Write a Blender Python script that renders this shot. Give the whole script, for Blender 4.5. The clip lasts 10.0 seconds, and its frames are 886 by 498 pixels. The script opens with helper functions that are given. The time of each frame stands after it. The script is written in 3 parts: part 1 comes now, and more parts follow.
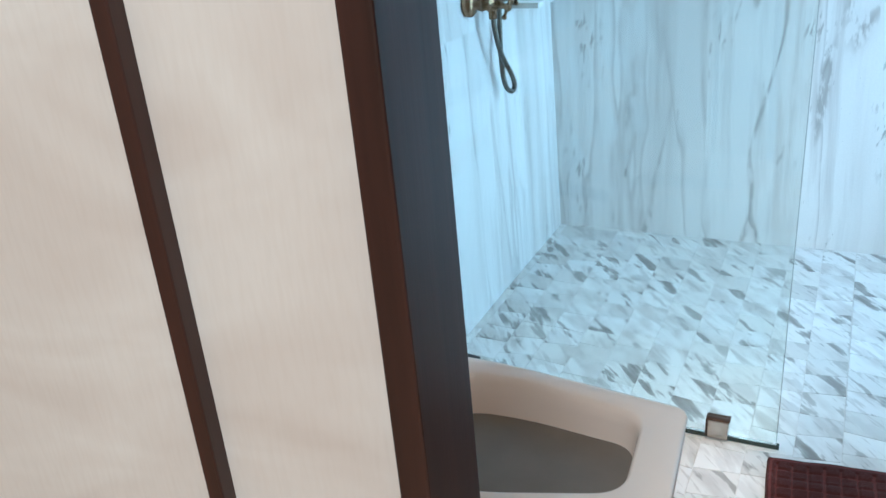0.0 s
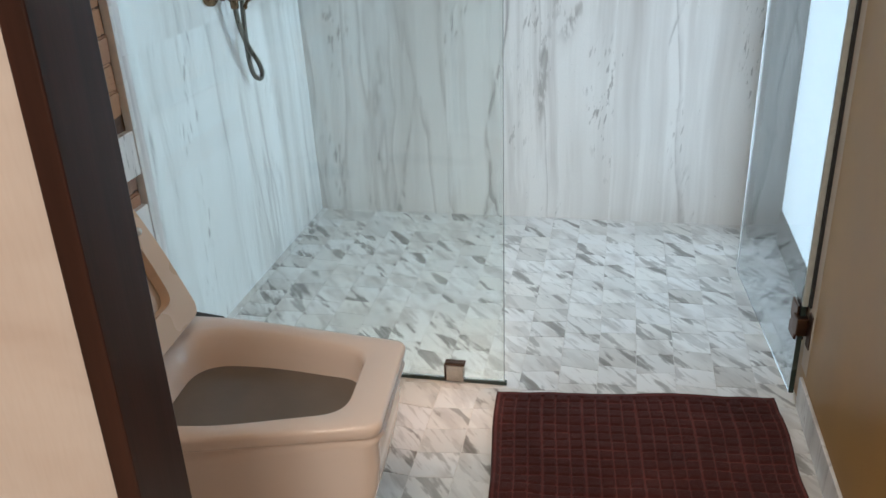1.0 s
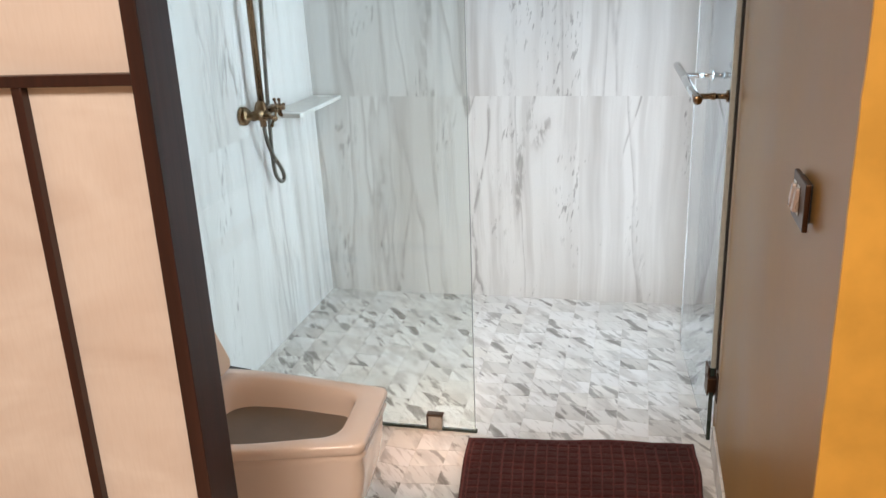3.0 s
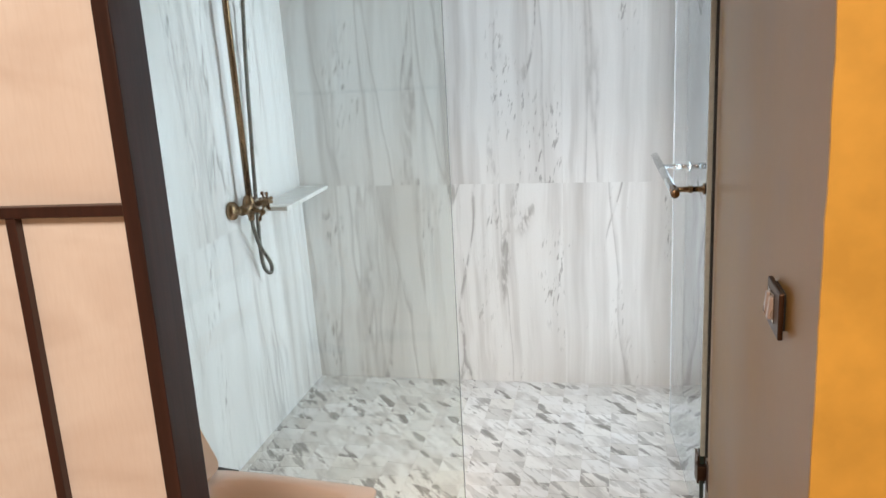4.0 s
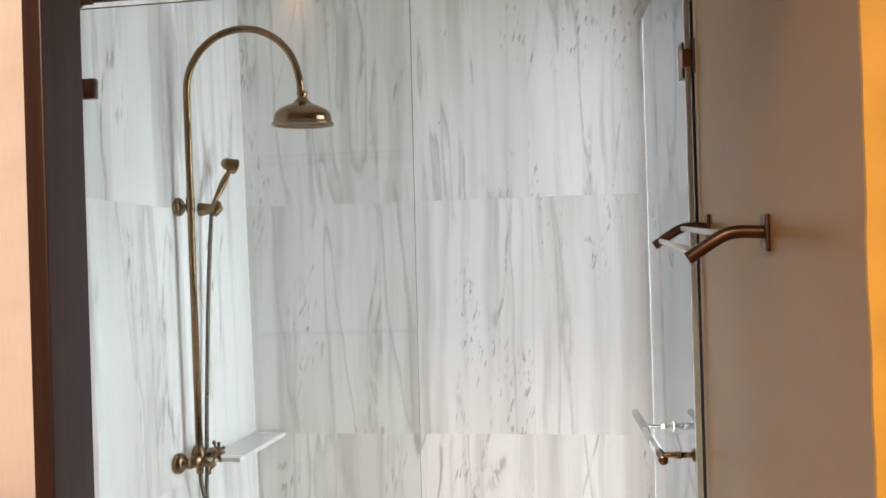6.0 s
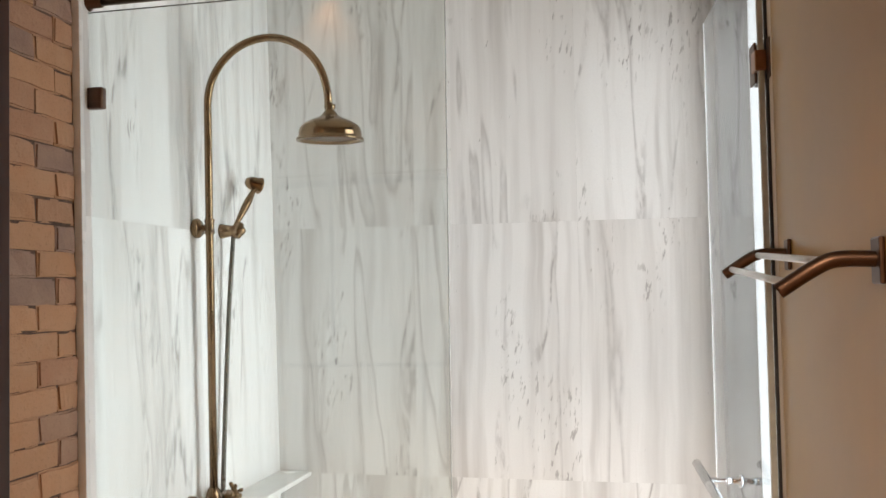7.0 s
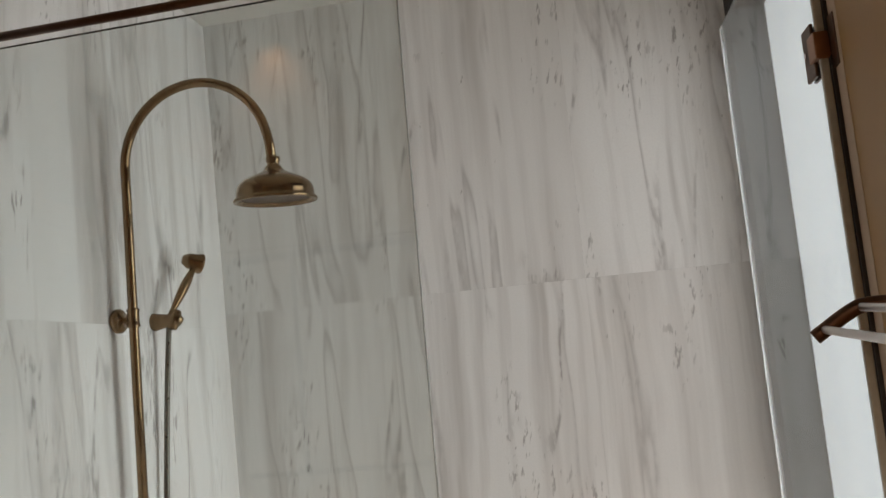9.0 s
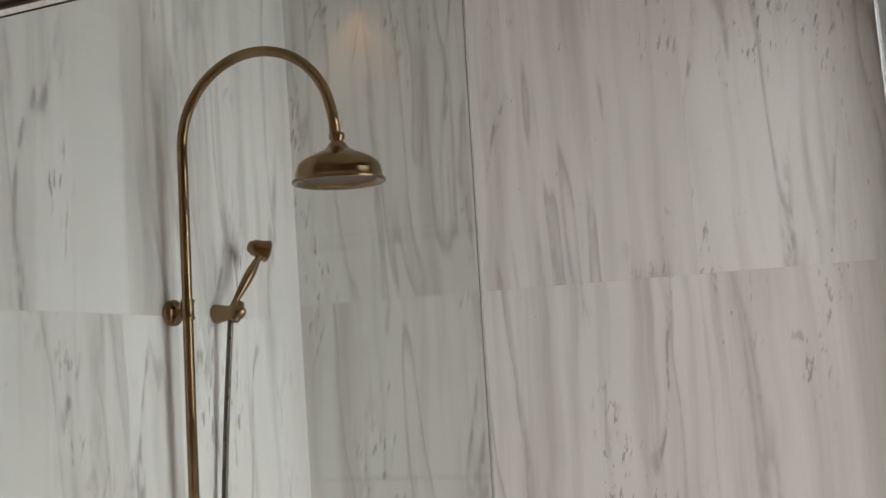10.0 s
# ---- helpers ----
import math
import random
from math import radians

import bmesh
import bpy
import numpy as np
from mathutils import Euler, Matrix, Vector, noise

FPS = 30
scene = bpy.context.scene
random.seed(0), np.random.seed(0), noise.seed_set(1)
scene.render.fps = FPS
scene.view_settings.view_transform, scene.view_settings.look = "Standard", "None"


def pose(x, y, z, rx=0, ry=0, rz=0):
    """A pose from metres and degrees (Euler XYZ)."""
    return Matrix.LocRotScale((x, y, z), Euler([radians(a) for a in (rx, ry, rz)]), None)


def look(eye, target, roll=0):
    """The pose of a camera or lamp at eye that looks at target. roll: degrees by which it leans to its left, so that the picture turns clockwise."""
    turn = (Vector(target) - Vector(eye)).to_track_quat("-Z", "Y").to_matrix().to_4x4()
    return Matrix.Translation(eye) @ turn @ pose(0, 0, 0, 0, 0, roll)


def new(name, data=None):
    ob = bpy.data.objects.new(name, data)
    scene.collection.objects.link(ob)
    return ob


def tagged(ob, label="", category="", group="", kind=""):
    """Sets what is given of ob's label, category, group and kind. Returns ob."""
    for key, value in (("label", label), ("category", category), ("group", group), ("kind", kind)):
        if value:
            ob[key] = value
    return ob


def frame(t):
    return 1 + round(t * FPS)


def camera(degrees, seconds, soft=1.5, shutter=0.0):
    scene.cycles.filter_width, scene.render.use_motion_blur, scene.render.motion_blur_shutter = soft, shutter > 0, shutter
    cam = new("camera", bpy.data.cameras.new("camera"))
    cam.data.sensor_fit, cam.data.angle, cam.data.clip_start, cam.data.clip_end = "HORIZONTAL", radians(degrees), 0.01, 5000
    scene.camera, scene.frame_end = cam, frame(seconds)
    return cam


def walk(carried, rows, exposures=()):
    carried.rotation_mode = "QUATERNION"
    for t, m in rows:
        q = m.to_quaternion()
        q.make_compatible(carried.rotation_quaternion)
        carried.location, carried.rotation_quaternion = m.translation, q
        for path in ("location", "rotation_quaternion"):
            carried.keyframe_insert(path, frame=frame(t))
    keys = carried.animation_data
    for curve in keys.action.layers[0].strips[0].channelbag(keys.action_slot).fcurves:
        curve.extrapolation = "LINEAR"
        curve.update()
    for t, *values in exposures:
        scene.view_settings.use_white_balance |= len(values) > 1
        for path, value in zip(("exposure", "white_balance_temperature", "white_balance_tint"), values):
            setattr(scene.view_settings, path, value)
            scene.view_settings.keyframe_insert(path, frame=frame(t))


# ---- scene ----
cam = camera(54.5, 10.0)
PATH = [
    (0, (0.562, -0.038, 1.315), (-0.266, 1.596, 0.514), -4.7),
    (0.5, (0.663, -0.093, 1.287), (0.078, 1.628, 0.457), -3.5),
    (1, (0.744, -0.183, 1.294), (0.363, 1.602, 0.478), -2.0),
    (1.5, (0.825, -0.367, 1.321), (0.504, 1.429, 0.501), -1.6),
    (2, (0.888, -0.506, 1.352), (0.563, 1.289, 0.531), -1.2),
    (2.5, (0.931, -0.622, 1.41), (0.54, 1.199, 0.681), -1.6),
    (2.7, (0.952, -0.667, 1.444), (0.533, 1.163, 0.756), -1.7),
    (4, (0.98, -0.688, 1.565), (0.572, 1.21, 1.084), -2.9),
    (4.5, (0.973, -0.682, 1.592), (0.583, 1.243, 1.214), -2.6),
    (5, (0.966, -0.673, 1.618), (0.588, 1.278, 1.394), -2.2),
    (5.5, (0.954, -0.631, 1.631), (0.619, 1.34, 1.571), -1.7),
    (5.7, (0.941, -0.596, 1.626), (0.635, 1.38, 1.614), -1.5),
    (7, (0.902, -0.265, 1.631), (0.488, 1.689, 1.732), -0.8),
    (7.5, (0.897, -0.126, 1.642), (0.435, 1.814, 1.789), -0.2),
    (8, (0.858, -0.012, 1.652), (0.413, 1.928, 1.847), -1.6),
    (8.5, (0.824, 0.127, 1.665), (0.413, 2.071, 1.897), -3.2),
    (9, (0.833, 0.271, 1.673), (0.441, 2.215, 1.932), -5.0),
    (9.5, (0.857, 0.427, 1.705), (0.361, 2.347, 1.971), -5.1),
    (10, (0.851, 0.573, 1.714), (0.193, 2.446, 1.959), -3.25),
]
# ---- exposure ----
EXPOSURES = [(0, -0.14, 4450, -8), (0.5, -0.3, 4900, -4), (1.0, -0.5, 5600, 3), (1.5, -0.27, 6350, 10), (2.0, -0.22, 6450, 11), (2.5, -0.16, 6150, 10), (4.0, -0.2, 6300, 10), (5.5, -0.16, 6600, 13), (7.0, -0.01, 7100, 15), (8.0, -0.08, 7250, 15), (8.5, -0.5, 7300, 16), (9.0, -0.9, 7400, 16), (9.5, -0.98, 7400, 16), (10.0, -0.82, 7400, 16)]
walk(cam, [(t, look(eye, target, roll)) for t, eye, target, roll in PATH], EXPOSURES)

# ---- light ----
world = bpy.data.worlds.new("world")
scene.world = world
world.use_nodes = True
wn = world.node_tree.nodes
sky = wn.new("ShaderNodeTexSky")
sky.sky_type, sky.sun_disc = "NISHITA", False
sky.sun_elevation, sky.sun_rotation = radians(38), radians(60)
wn["Background"].inputs["Strength"].default_value = 0.1
world.node_tree.links.new(sky.outputs["Color"], wn["Background"].inputs["Color"])


def area_lamp(name, m, w, h, watts, color, spread=180):
    data = bpy.data.lights.new(name, "AREA")
    data.shape, data.size, data.size_y, data.energy, data.color = "RECTANGLE", w, h, watts, color
    data.spread = radians(spread)
    ob = new(name, data)
    ob.matrix_world = m
    return ob


WIN_Y0, WIN_Y1, WIN_Z0, WIN_Z1 = 1.95, 2.88, 0.11, 2.64
SHX = 1.345         # right wall of the shower
area_lamp("window_daylight", look((1.346, 2.415, 1.375), (0, 2.415, 1.375)), 0.82, 2.46, 14.5, (0.84, 0.945, 1.0), 108)
# Second lamp is an added warm fill in the outer room, its source unseen.
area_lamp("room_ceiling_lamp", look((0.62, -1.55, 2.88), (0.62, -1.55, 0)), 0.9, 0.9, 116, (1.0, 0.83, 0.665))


def spot_lamp(name, at, target, watts, color, angle=75, blend=0.6):
    data = bpy.data.lights.new(name, "SPOT")
    data.energy, data.color, data.spot_size, data.spot_blend, data.shadow_soft_size = watts, color, radians(angle), blend, 0.03
    ob = new(name, data)
    ob.matrix_world = look(at, target)
    return ob


spot_lamp("downlight_lamp", (-0.27, 0.60, 2.90), (-0.27, 0.585, 0), 16, (1.0, 0.62, 0.35), 84)
# Narrow spot added to make the warm pool of light on the floor.
spot_lamp("downlight_lamp", (0.34, 1.56, 2.90), (0.325, 1.625, 0), 200, (1.0, 0.56, 0.34), 9.5, 1.0)
# Wide spot added as warm fill on the toilet and floor.
spot_lamp("downlight_lamp", (0.32, 0.72, 2.90), (0.22, 0.86, 0), 27, (1.0, 0.64, 0.36), 66, 0.7)


# ---- materials ----
def material(name, rough=0.5, metal=0.0, spec=0.5):
    m = bpy.data.materials.new(name)
    m.use_nodes = True
    b = m.node_tree.nodes["Principled BSDF"]
    b.inputs["Roughness"].default_value, b.inputs["Metallic"].default_value = rough, metal
    b.inputs["Specular IOR Level"].default_value = spec
    return m, m.node_tree.nodes, m.node_tree.links, b


def coords(n, l, scale=(1, 1, 1), turn=(0, 0, 0), scatter=True):
    """Object coordinates, moved by a random step for each object."""
    tc = n.new("ShaderNodeTexCoord")
    out = tc.outputs["Object"]
    if scatter:
        info = n.new("ShaderNodeObjectInfo")
        mul = n.new("ShaderNodeVectorMath")
        mul.operation = "MULTIPLY_ADD"
        mul.inputs[1].default_value = (37.0, 53.0, 71.0)
        l.new(info.outputs["Random"], mul.inputs[0])
        l.new(out, mul.inputs[2])
        out = mul.outputs[0]
    mp = n.new("ShaderNodeMapping")
    mp.vector_type = "POINT"
    mp.inputs["Scale"].default_value = scale
    mp.inputs["Rotation"].default_value = [radians(a) for a in turn]
    l.new(out, mp.inputs["Vector"])
    return mp.outputs["Vector"]


def noise_tex(n, l, vec, scale, detail=3, rough=0.5, distort=0.0):
    t = n.new("ShaderNodeTexNoise")
    t.inputs["Scale"].default_value, t.inputs["Detail"].default_value = scale, detail
    t.inputs["Roughness"].default_value, t.inputs["Distortion"].default_value = rough, distort
    l.new(vec, t.inputs["Vector"])
    return t.outputs["Fac"]


def ramp(n, l, fac, *stops):
    r = n.new("ShaderNodeValToRGB")
    els = r.color_ramp.elements
    while len(els) < len(stops):
        els.new(0.5)
    for e, (p, c) in zip(els, stops):
        e.position = p
        e.color = (c, c, c, 1) if isinstance(c, (int, float)) else (*c, 1)
    l.new(fac, r.inputs["Fac"])
    return r.outputs["Color"]


def mixed(n, l, fac, a, b, how="MIX"):
    x = n.new("ShaderNodeMix")
    x.data_type, x.blend_type = "RGBA", how
    for v, s in ((fac, 0), (a, 6), (b, 7)):
        if isinstance(v, (int, float)):
            x.inputs[s].default_value = v
        elif isinstance(v, tuple):
            x.inputs[s].default_value = (*v, 1)
        else:
            l.new(v, x.inputs[s])
    return x.outputs[2]


def bump(n, l, b, height, strength=0.2, dist=0.002):
    u = n.new("ShaderNodeBump")
    u.inputs["Strength"].default_value, u.inputs["Distance"].default_value = strength, dist
    l.new(height, u.inputs["Height"])
    l.new(u.outputs["Normal"], b.inputs["Normal"])


def plain(name, color, rough=0.5, metal=0.0, vary=0.08, scale=30, relief=0.1, spec=0.5):
    """A painted, metal or ceramic surface with slight mottling and relief."""
    m, n, l, b = material(name, rough, metal, spec)
    v = coords(n, l)
    f = noise_tex(n, l, v, scale, 4)
    lo, hi = [max(0, c * (1 - vary)) for c in color], [min(1, c * (1 + vary)) for c in color]
    l.new(ramp(n, l, f, (0.3, tuple(lo)), (0.7, tuple(hi))), b.inputs["Base Color"])
    g = noise_tex(n, l, v, scale * 0.25, 3)
    l.new(ramp(n, l, g, (0.3, max(0.02, rough - 0.07)), (0.7, min(1, rough + 0.07))), b.inputs["Roughness"])
    if relief:
        bump(n, l, b, f, relief)
    return m


def marble_slab():
    m, n, l, b = material("marble_slab", 0.22)
    warp = coords(n, l, (2.0, 2.0, 1.6))
    w = n.new("ShaderNodeTexNoise")
    w.inputs["Scale"].default_value, w.inputs["Detail"].default_value = 1.0, 2
    l.new(warp, w.inputs["Vector"])
    base = coords(n, l)
    add = n.new("ShaderNodeVectorMath")
    add.operation = "MULTIPLY_ADD"
    add.inputs[1].default_value = (0.06, 0.06, 0.03)
    l.new(w.outputs["Color"], add.inputs[0])
    l.new(base, add.inputs[2])

    def stretched(s):
        mp = n.new("ShaderNodeMapping")
        mp.inputs["Scale"].default_value = s
        l.new(add.outputs[0], mp.inputs["Vector"])
        return mp.outputs["Vector"]
    def times(*facs):
        out = facs[0]
        for f in facs[1:]:
            q = n.new("ShaderNodeMath")
            q.operation = "MULTIPLY"
            l.new(out, q.inputs[0])
            l.new(f, q.inputs[1])
            out = q.outputs[0]
        return out

    def leaning(s, turn):
        mp = n.new("ShaderNodeMapping")
        mp.inputs["Rotation"].default_value = [radians(t) for t in turn]
        l.new(add.outputs[0], mp.inputs["Vector"])
        mp2 = n.new("ShaderNodeMapping")
        mp2.inputs["Scale"].default_value = s
        l.new(mp.outputs["Vector"], mp2.inputs["Vector"])
        return mp2.outputs["Vector"]
    clouds = noise_tex(n, l, stretched((2.4, 2.4, 0.5)), 1.0, 3)
    bands = noise_tex(n, l, stretched((7.5, 7.5, 0.32)), 1.0, 4, 0.55)
    strands = noise_tex(n, l, stretched((21, 21, 0.75)), 1.0, 4, 0.6)
    zone = noise_tex(n, l, stretched((3.2, 3.2, 0.9)), 1.0, 2)
    where = noise_tex(n, l, stretched((5.0, 5.0, 1.5)), 1.0, 3)
    trail = noise_tex(n, l, leaning((3.0, 3.0, 0.34), (6, -7, 0)), 1.0, 3, 0.45)
    trail2 = noise_tex(n, l, leaning((2.7, 2.7, 0.17), (-3, 3, 0)), 1.0, 4, 0.5)
    broken = noise_tex(n, l, stretched((46, 46, 13)), 1.0, 3, 0.6)
    dashes = noise_tex(n, l, leaning((75, 75, 13), (7, -9, 0)), 1.0, 3, 0.6)
    near = ramp(n, l, zone, (0.49, 0.0), (0.59, 1.0))
    patch = ramp(n, l, where, (0.54, 0.0), (0.63, 1.0))
    gaps = ramp(n, l, broken, (0.42, 0.0), (0.54, 1.0))
    col = ramp(n, l, clouds, (0.30, (0.72, 0.70, 0.68)), (0.56, (0.845, 0.84, 0.83)))
    col = mixed(n, l, ramp(n, l, bands, (0.51, 0.0), (0.57, 0.22), (0.63, 0.42), (0.69, 0.75)), col, (0.50, 0.475, 0.455))
    col = mixed(n, l, times(ramp(n, l, strands, (0.49, 0.0), (0.66, 0.55)), ramp(n, l, zone, (0.36, 0.15), (0.62, 0.9))), col, (0.50, 0.475, 0.455))
    col = mixed(n, l, times(ramp(n, l, trail, (0.470, 0.0), (0.492, 0.17), (0.499, 0.17), (0.512, 0.0)), near), col, (0.44, 0.42, 0.41))
    col = mixed(n, l, times(ramp(n, l, trail, (0.484, 0.0), (0.494, 0.66), (0.499, 0.66), (0.504, 0.0)), near, gaps), col, (0.25, 0.23, 0.22))
    col = mixed(n, l, times(ramp(n, l, trail2, (0.474, 0.0), (0.488, 0.34), (0.497, 0.66), (0.5015, 0.0)), ramp(n, l, broken, (0.36, 0.5), (0.56, 1.0))), col, (0.42, 0.40, 0.39))
    col = mixed(n, l, times(ramp(n, l, dashes, (0.585, 0.0), (0.65, 0.66)), patch), col, (0.25, 0.235, 0.225))
    col = mixed(n, l, ramp(n, l, dashes, (0.715, 0.0), (0.755, 0.7)), col, (0.30, 0.285, 0.27))
    grain = noise_tex(n, l, base, 160, 3, 0.6)
    col = mixed(n, l, ramp(n, l, grain, (0.40, 0.0), (0.75, 0.12)), col, (0.54, 0.52, 0.50))
    slab = n.new("ShaderNodeObjectInfo")
    col = mixed(n, l, ramp(n, l, slab.outputs["Random"], (0.0, 0.0), (1.0, 0.10)), col, (0.62, 0.60, 0.585))
    l.new(col, b.inputs["Base Color"])
    return m


def marble_mosaic():
    m, n, l, b = material("marble_mosaic", 0.3)
    v = coords(n, l)

    def streak(scale, detail=3, rough=0.5, distort=0.0):
        mp = n.new("ShaderNodeMapping")
        mp.inputs["Rotation"].default_value = (0, 0, radians(52))
        mp2 = n.new("ShaderNodeMapping")
        mp2.inputs["Scale"].default_value = scale
        l.new(v, mp.inputs["Vector"])
        l.new(mp.outputs["Vector"], mp2.inputs["Vector"])
        return noise_tex(n, l, mp2.outputs["Vector"], 1.0, detail, rough, distort)
    soft = streak((5, 15, 10), 3)
    hard = streak((6.0, 25, 12), 4, 0.52)
    fine = streak((12, 70, 20), 3)
    info = n.new("ShaderNodeObjectInfo")
    col = ramp(n, l, info.outputs["Random"], (0.0, (0.78, 0.765, 0.73)), (0.3, (0.85, 0.845, 0.83)), (0.62, (0.83, 0.825, 0.82)), (0.78, (0.72, 0.715, 0.695)), (0.86, (0.81, 0.80, 0.78)), (0.94, (0.70, 0.69, 0.665)), (1.0, (0.64, 0.62, 0.59)))
    col = mixed(n, l, ramp(n, l, soft, (0.48, 0.0), (0.66, 0.70)), col, (0.54, 0.515, 0.49))
    hash_ = n.new("ShaderNodeMath")
    hash_.operation = "MULTIPLY"
    hash_.inputs[1].default_value = 17.0
    frac = n.new("ShaderNodeMath")
    frac.operation = "FRACT"
    l.new(info.outputs["Random"], hash_.inputs[0])
    l.new(hash_.outputs[0], frac.inputs[0])
    veins = n.new("ShaderNodeMath")
    veins.operation = "MULTIPLY"
    l.new(ramp(n, l, hard, (0.545, 0.0), (0.585, 0.75), (0.67, 1.0)), veins.inputs[0])
    l.new(ramp(n, l, frac.outputs[0], (0.1, 0.15), (0.75, 1.0)), veins.inputs[1])
    col = mixed(n, l, veins.outputs[0], col, (0.22, 0.205, 0.19))
    col = mixed(n, l, ramp(n, l, fine, (0.58, 0.0), (0.66, 0.42)), col, (0.42, 0.40, 0.38))
    l.new(col, b.inputs["Base Color"])
    return m


def brick_clay():
    m, n, l, b = material("brick_clay", 0.9, 0.0, 0.2)
    v = coords(n, l)
    info = n.new("ShaderNodeObjectInfo")
    tone = ramp(n, l, info.outputs["Random"], (0.0, (0.25, 0.17, 0.14)), (0.26, (0.30, 0.195, 0.155)), (0.33, (0.42, 0.225, 0.125)), (0.7, (0.49, 0.27, 0.155)), (1.0, (0.39, 0.21, 0.135)))
    blot = noise_tex(n, l, v, 9, 4, 0.6)
    col = mixed(n, l, ramp(n, l, blot, (0.35, 0.0), (0.7, 0.45)), tone, (0.46, 0.30, 0.20))
    grit = noise_tex(n, l, v, 120, 4, 0.7)
    col = mixed(n, l, ramp(n, l, grit, (0.55, 0.0), (0.8, 0.5)), col, (0.14, 0.085, 0.06))
    l.new(col, b.inputs["Base Color"])
    both = n.new("ShaderNodeMath")
    both.operation = "ADD"
    l.new(blot, both.inputs[0])
    l.new(grit, both.inputs[1])
    bump(n, l, b, both.outputs[0], 0.6, 0.004)
    return m


def dark_wood():
    m, n, l, b = material("dark_wood", 0.38)
    v = coords(n, l, (60, 60, 2.5))
    g = noise_tex(n, l, v, 1.0, 4, 0.6)
    l.new(ramp(n, l, g, (0.3, (0.026, 0.0105, 0.008)), (0.7, (0.052, 0.019, 0.014))), b.inputs["Base Color"])
    bump(n, l, b, g, 0.25, 0.001)
    return m


def screen_paper():
    m, n, l, b = material("screen_paper", 0.45, 0.0, 0.35)
    v = coords(n, l)
    f = noise_tex(n, l, coords(n, l, (1, 1, 2.2)), 3.2, 3, 0.5, 0.8)
    w = noise_tex(n, l, coords(n, l, (220, 220, 30)), 1.0, 2)
    # Broad cloudy tones paint soft reflected light into the paper's colour.
    col = ramp(n, l, f, (0.3, (0.69, 0.585, 0.52)), (0.7, (0.84, 0.76, 0.70)))
    col = mixed(n, l, ramp(n, l, w, (0.4, 0.0), (0.8, 0.12)), col, (0.55, 0.42, 0.32))
    l.new(col, b.inputs["Base Color"])
    bump(n, l, b, w, 0.1, 0.0006)
    return m


def glass(name, tint):
    m, n, l, b = material(name, 0.0)
    b.inputs["Base Color"].default_value = (*tint, 1)
    b.inputs["Transmission Weight"].default_value, b.inputs["IOR"].default_value = 1.0, 1.48
    return m


def terry(name="terry_cloth", k=1.0):
    m, n, l, b = material(name, 0.95, 0.0, 0.1)
    v = coords(n, l)
    f, g = noise_tex(n, l, v, 420, 2), noise_tex(n, l, v, 7, 3)
    col = ramp(n, l, g, (0.3, (0.045 * k, 0.0125 * k, 0.012 * k)), (0.7, (0.075 * k, 0.022 * k, 0.020 * k)))
    col = mixed(n, l, ramp(n, l, f, (0.45, 0.0), (0.75, 0.5)), col, (0.12, 0.048, 0.043))
    l.new(col, b.inputs["Base Color"])
    b.inputs["Sheen Weight"].default_value = 0.06
    bump(n, l, b, f, 0.8, 0.003)
    return m


MARBLE, MOSAIC, BRICK, WOOD, PAPER, TERRY = marble_slab(), marble_mosaic(), brick_clay(), dark_wood(), screen_paper(), terry()
TERRY_RIB = terry("flat_weave", 2.1)
GLASS = glass("clear_glass", (0.882, 0.922, 0.903))
# Door pane's tint is darkened to imitate dimming at grazing angles.
DOOR_GLASS = glass("darkened_door_glass", (0.69, 0.745, 0.78))
GLASS_EDGE = plain("glass_edge", (0.36, 0.39, 0.37), 0.1, 0, 0.1, 40, 0)
BRASS = plain("aged_brass", (0.25, 0.168, 0.098), 0.11, 1.0, 0.14, 25, 0.03)
BRONZE = plain("oiled_bronze", (0.115, 0.068, 0.047), 0.38, 1.0, 0.15, 30, 0.03)
PEWTER = plain("brushed_pewter", (0.42, 0.39, 0.35), 0.25, 1.0, 0.1, 40, 0.02)
CHROME = plain("chrome", (0.72, 0.72, 0.72), 0.12, 1.0, 0.04, 20, 0.0)
SATIN = plain("satin_steel", (0.66, 0.63, 0.61), 0.36, 1.0, 0.05, 40, 0.0)
HOSE = plain("steel_hose", (0.15, 0.145, 0.125), 0.32, 1.0, 0.2, 300, 0.3)
BEIGE = plain("beige_wall_paint", (0.372, 0.214, 0.070), 0.37, 0, 0.06, 5, 0.02, 0.24)
YELLOW = plain("yellow_plaster", (0.73, 0.40, 0.064), 0.55, 0, 0.10, 14, 0.45)
PLASTER = plain("white_plaster", (0.76, 0.74, 0.70), 0.8, 0, 0.04, 12, 0.1)
CREAM = plain("cream_wall", (0.50, 0.40, 0.30), 0.7, 0, 0.05, 8, 0.1)
CERAMIC = plain("glazed_ceramic", (0.86, 0.715, 0.62), 0.08, 0, 0.02, 5, 0.0)
SEAT_PLASTIC = plain("cream_plastic", (0.66, 0.46, 0.31), 0.25, 0, 0.02, 8, 0.0)
LID_PLASTIC = plain("pale_plastic", (0.74, 0.68, 0.62), 0.25, 0, 0.02, 8, 0.0)
WHITE_STONE = plain("white_stone", (0.74, 0.74, 0.72), 0.25, 0, 0.05, 20, 0.0)
GROUT = plain("grout", (0.74, 0.72, 0.69), 0.9, 0, 0.1, 60, 0.3)
MORTAR = plain("mortar", (0.12, 0.075, 0.055), 0.95, 0, 0.3, 60, 0.6)
SEAL = plain("dark_seal", (0.03, 0.03, 0.03), 0.5, 0, 0.2, 60, 0.0)
COPPER = plain("worn_copper", (0.33, 0.17, 0.105), 0.32, 1.0, 0.15, 40, 0.03)
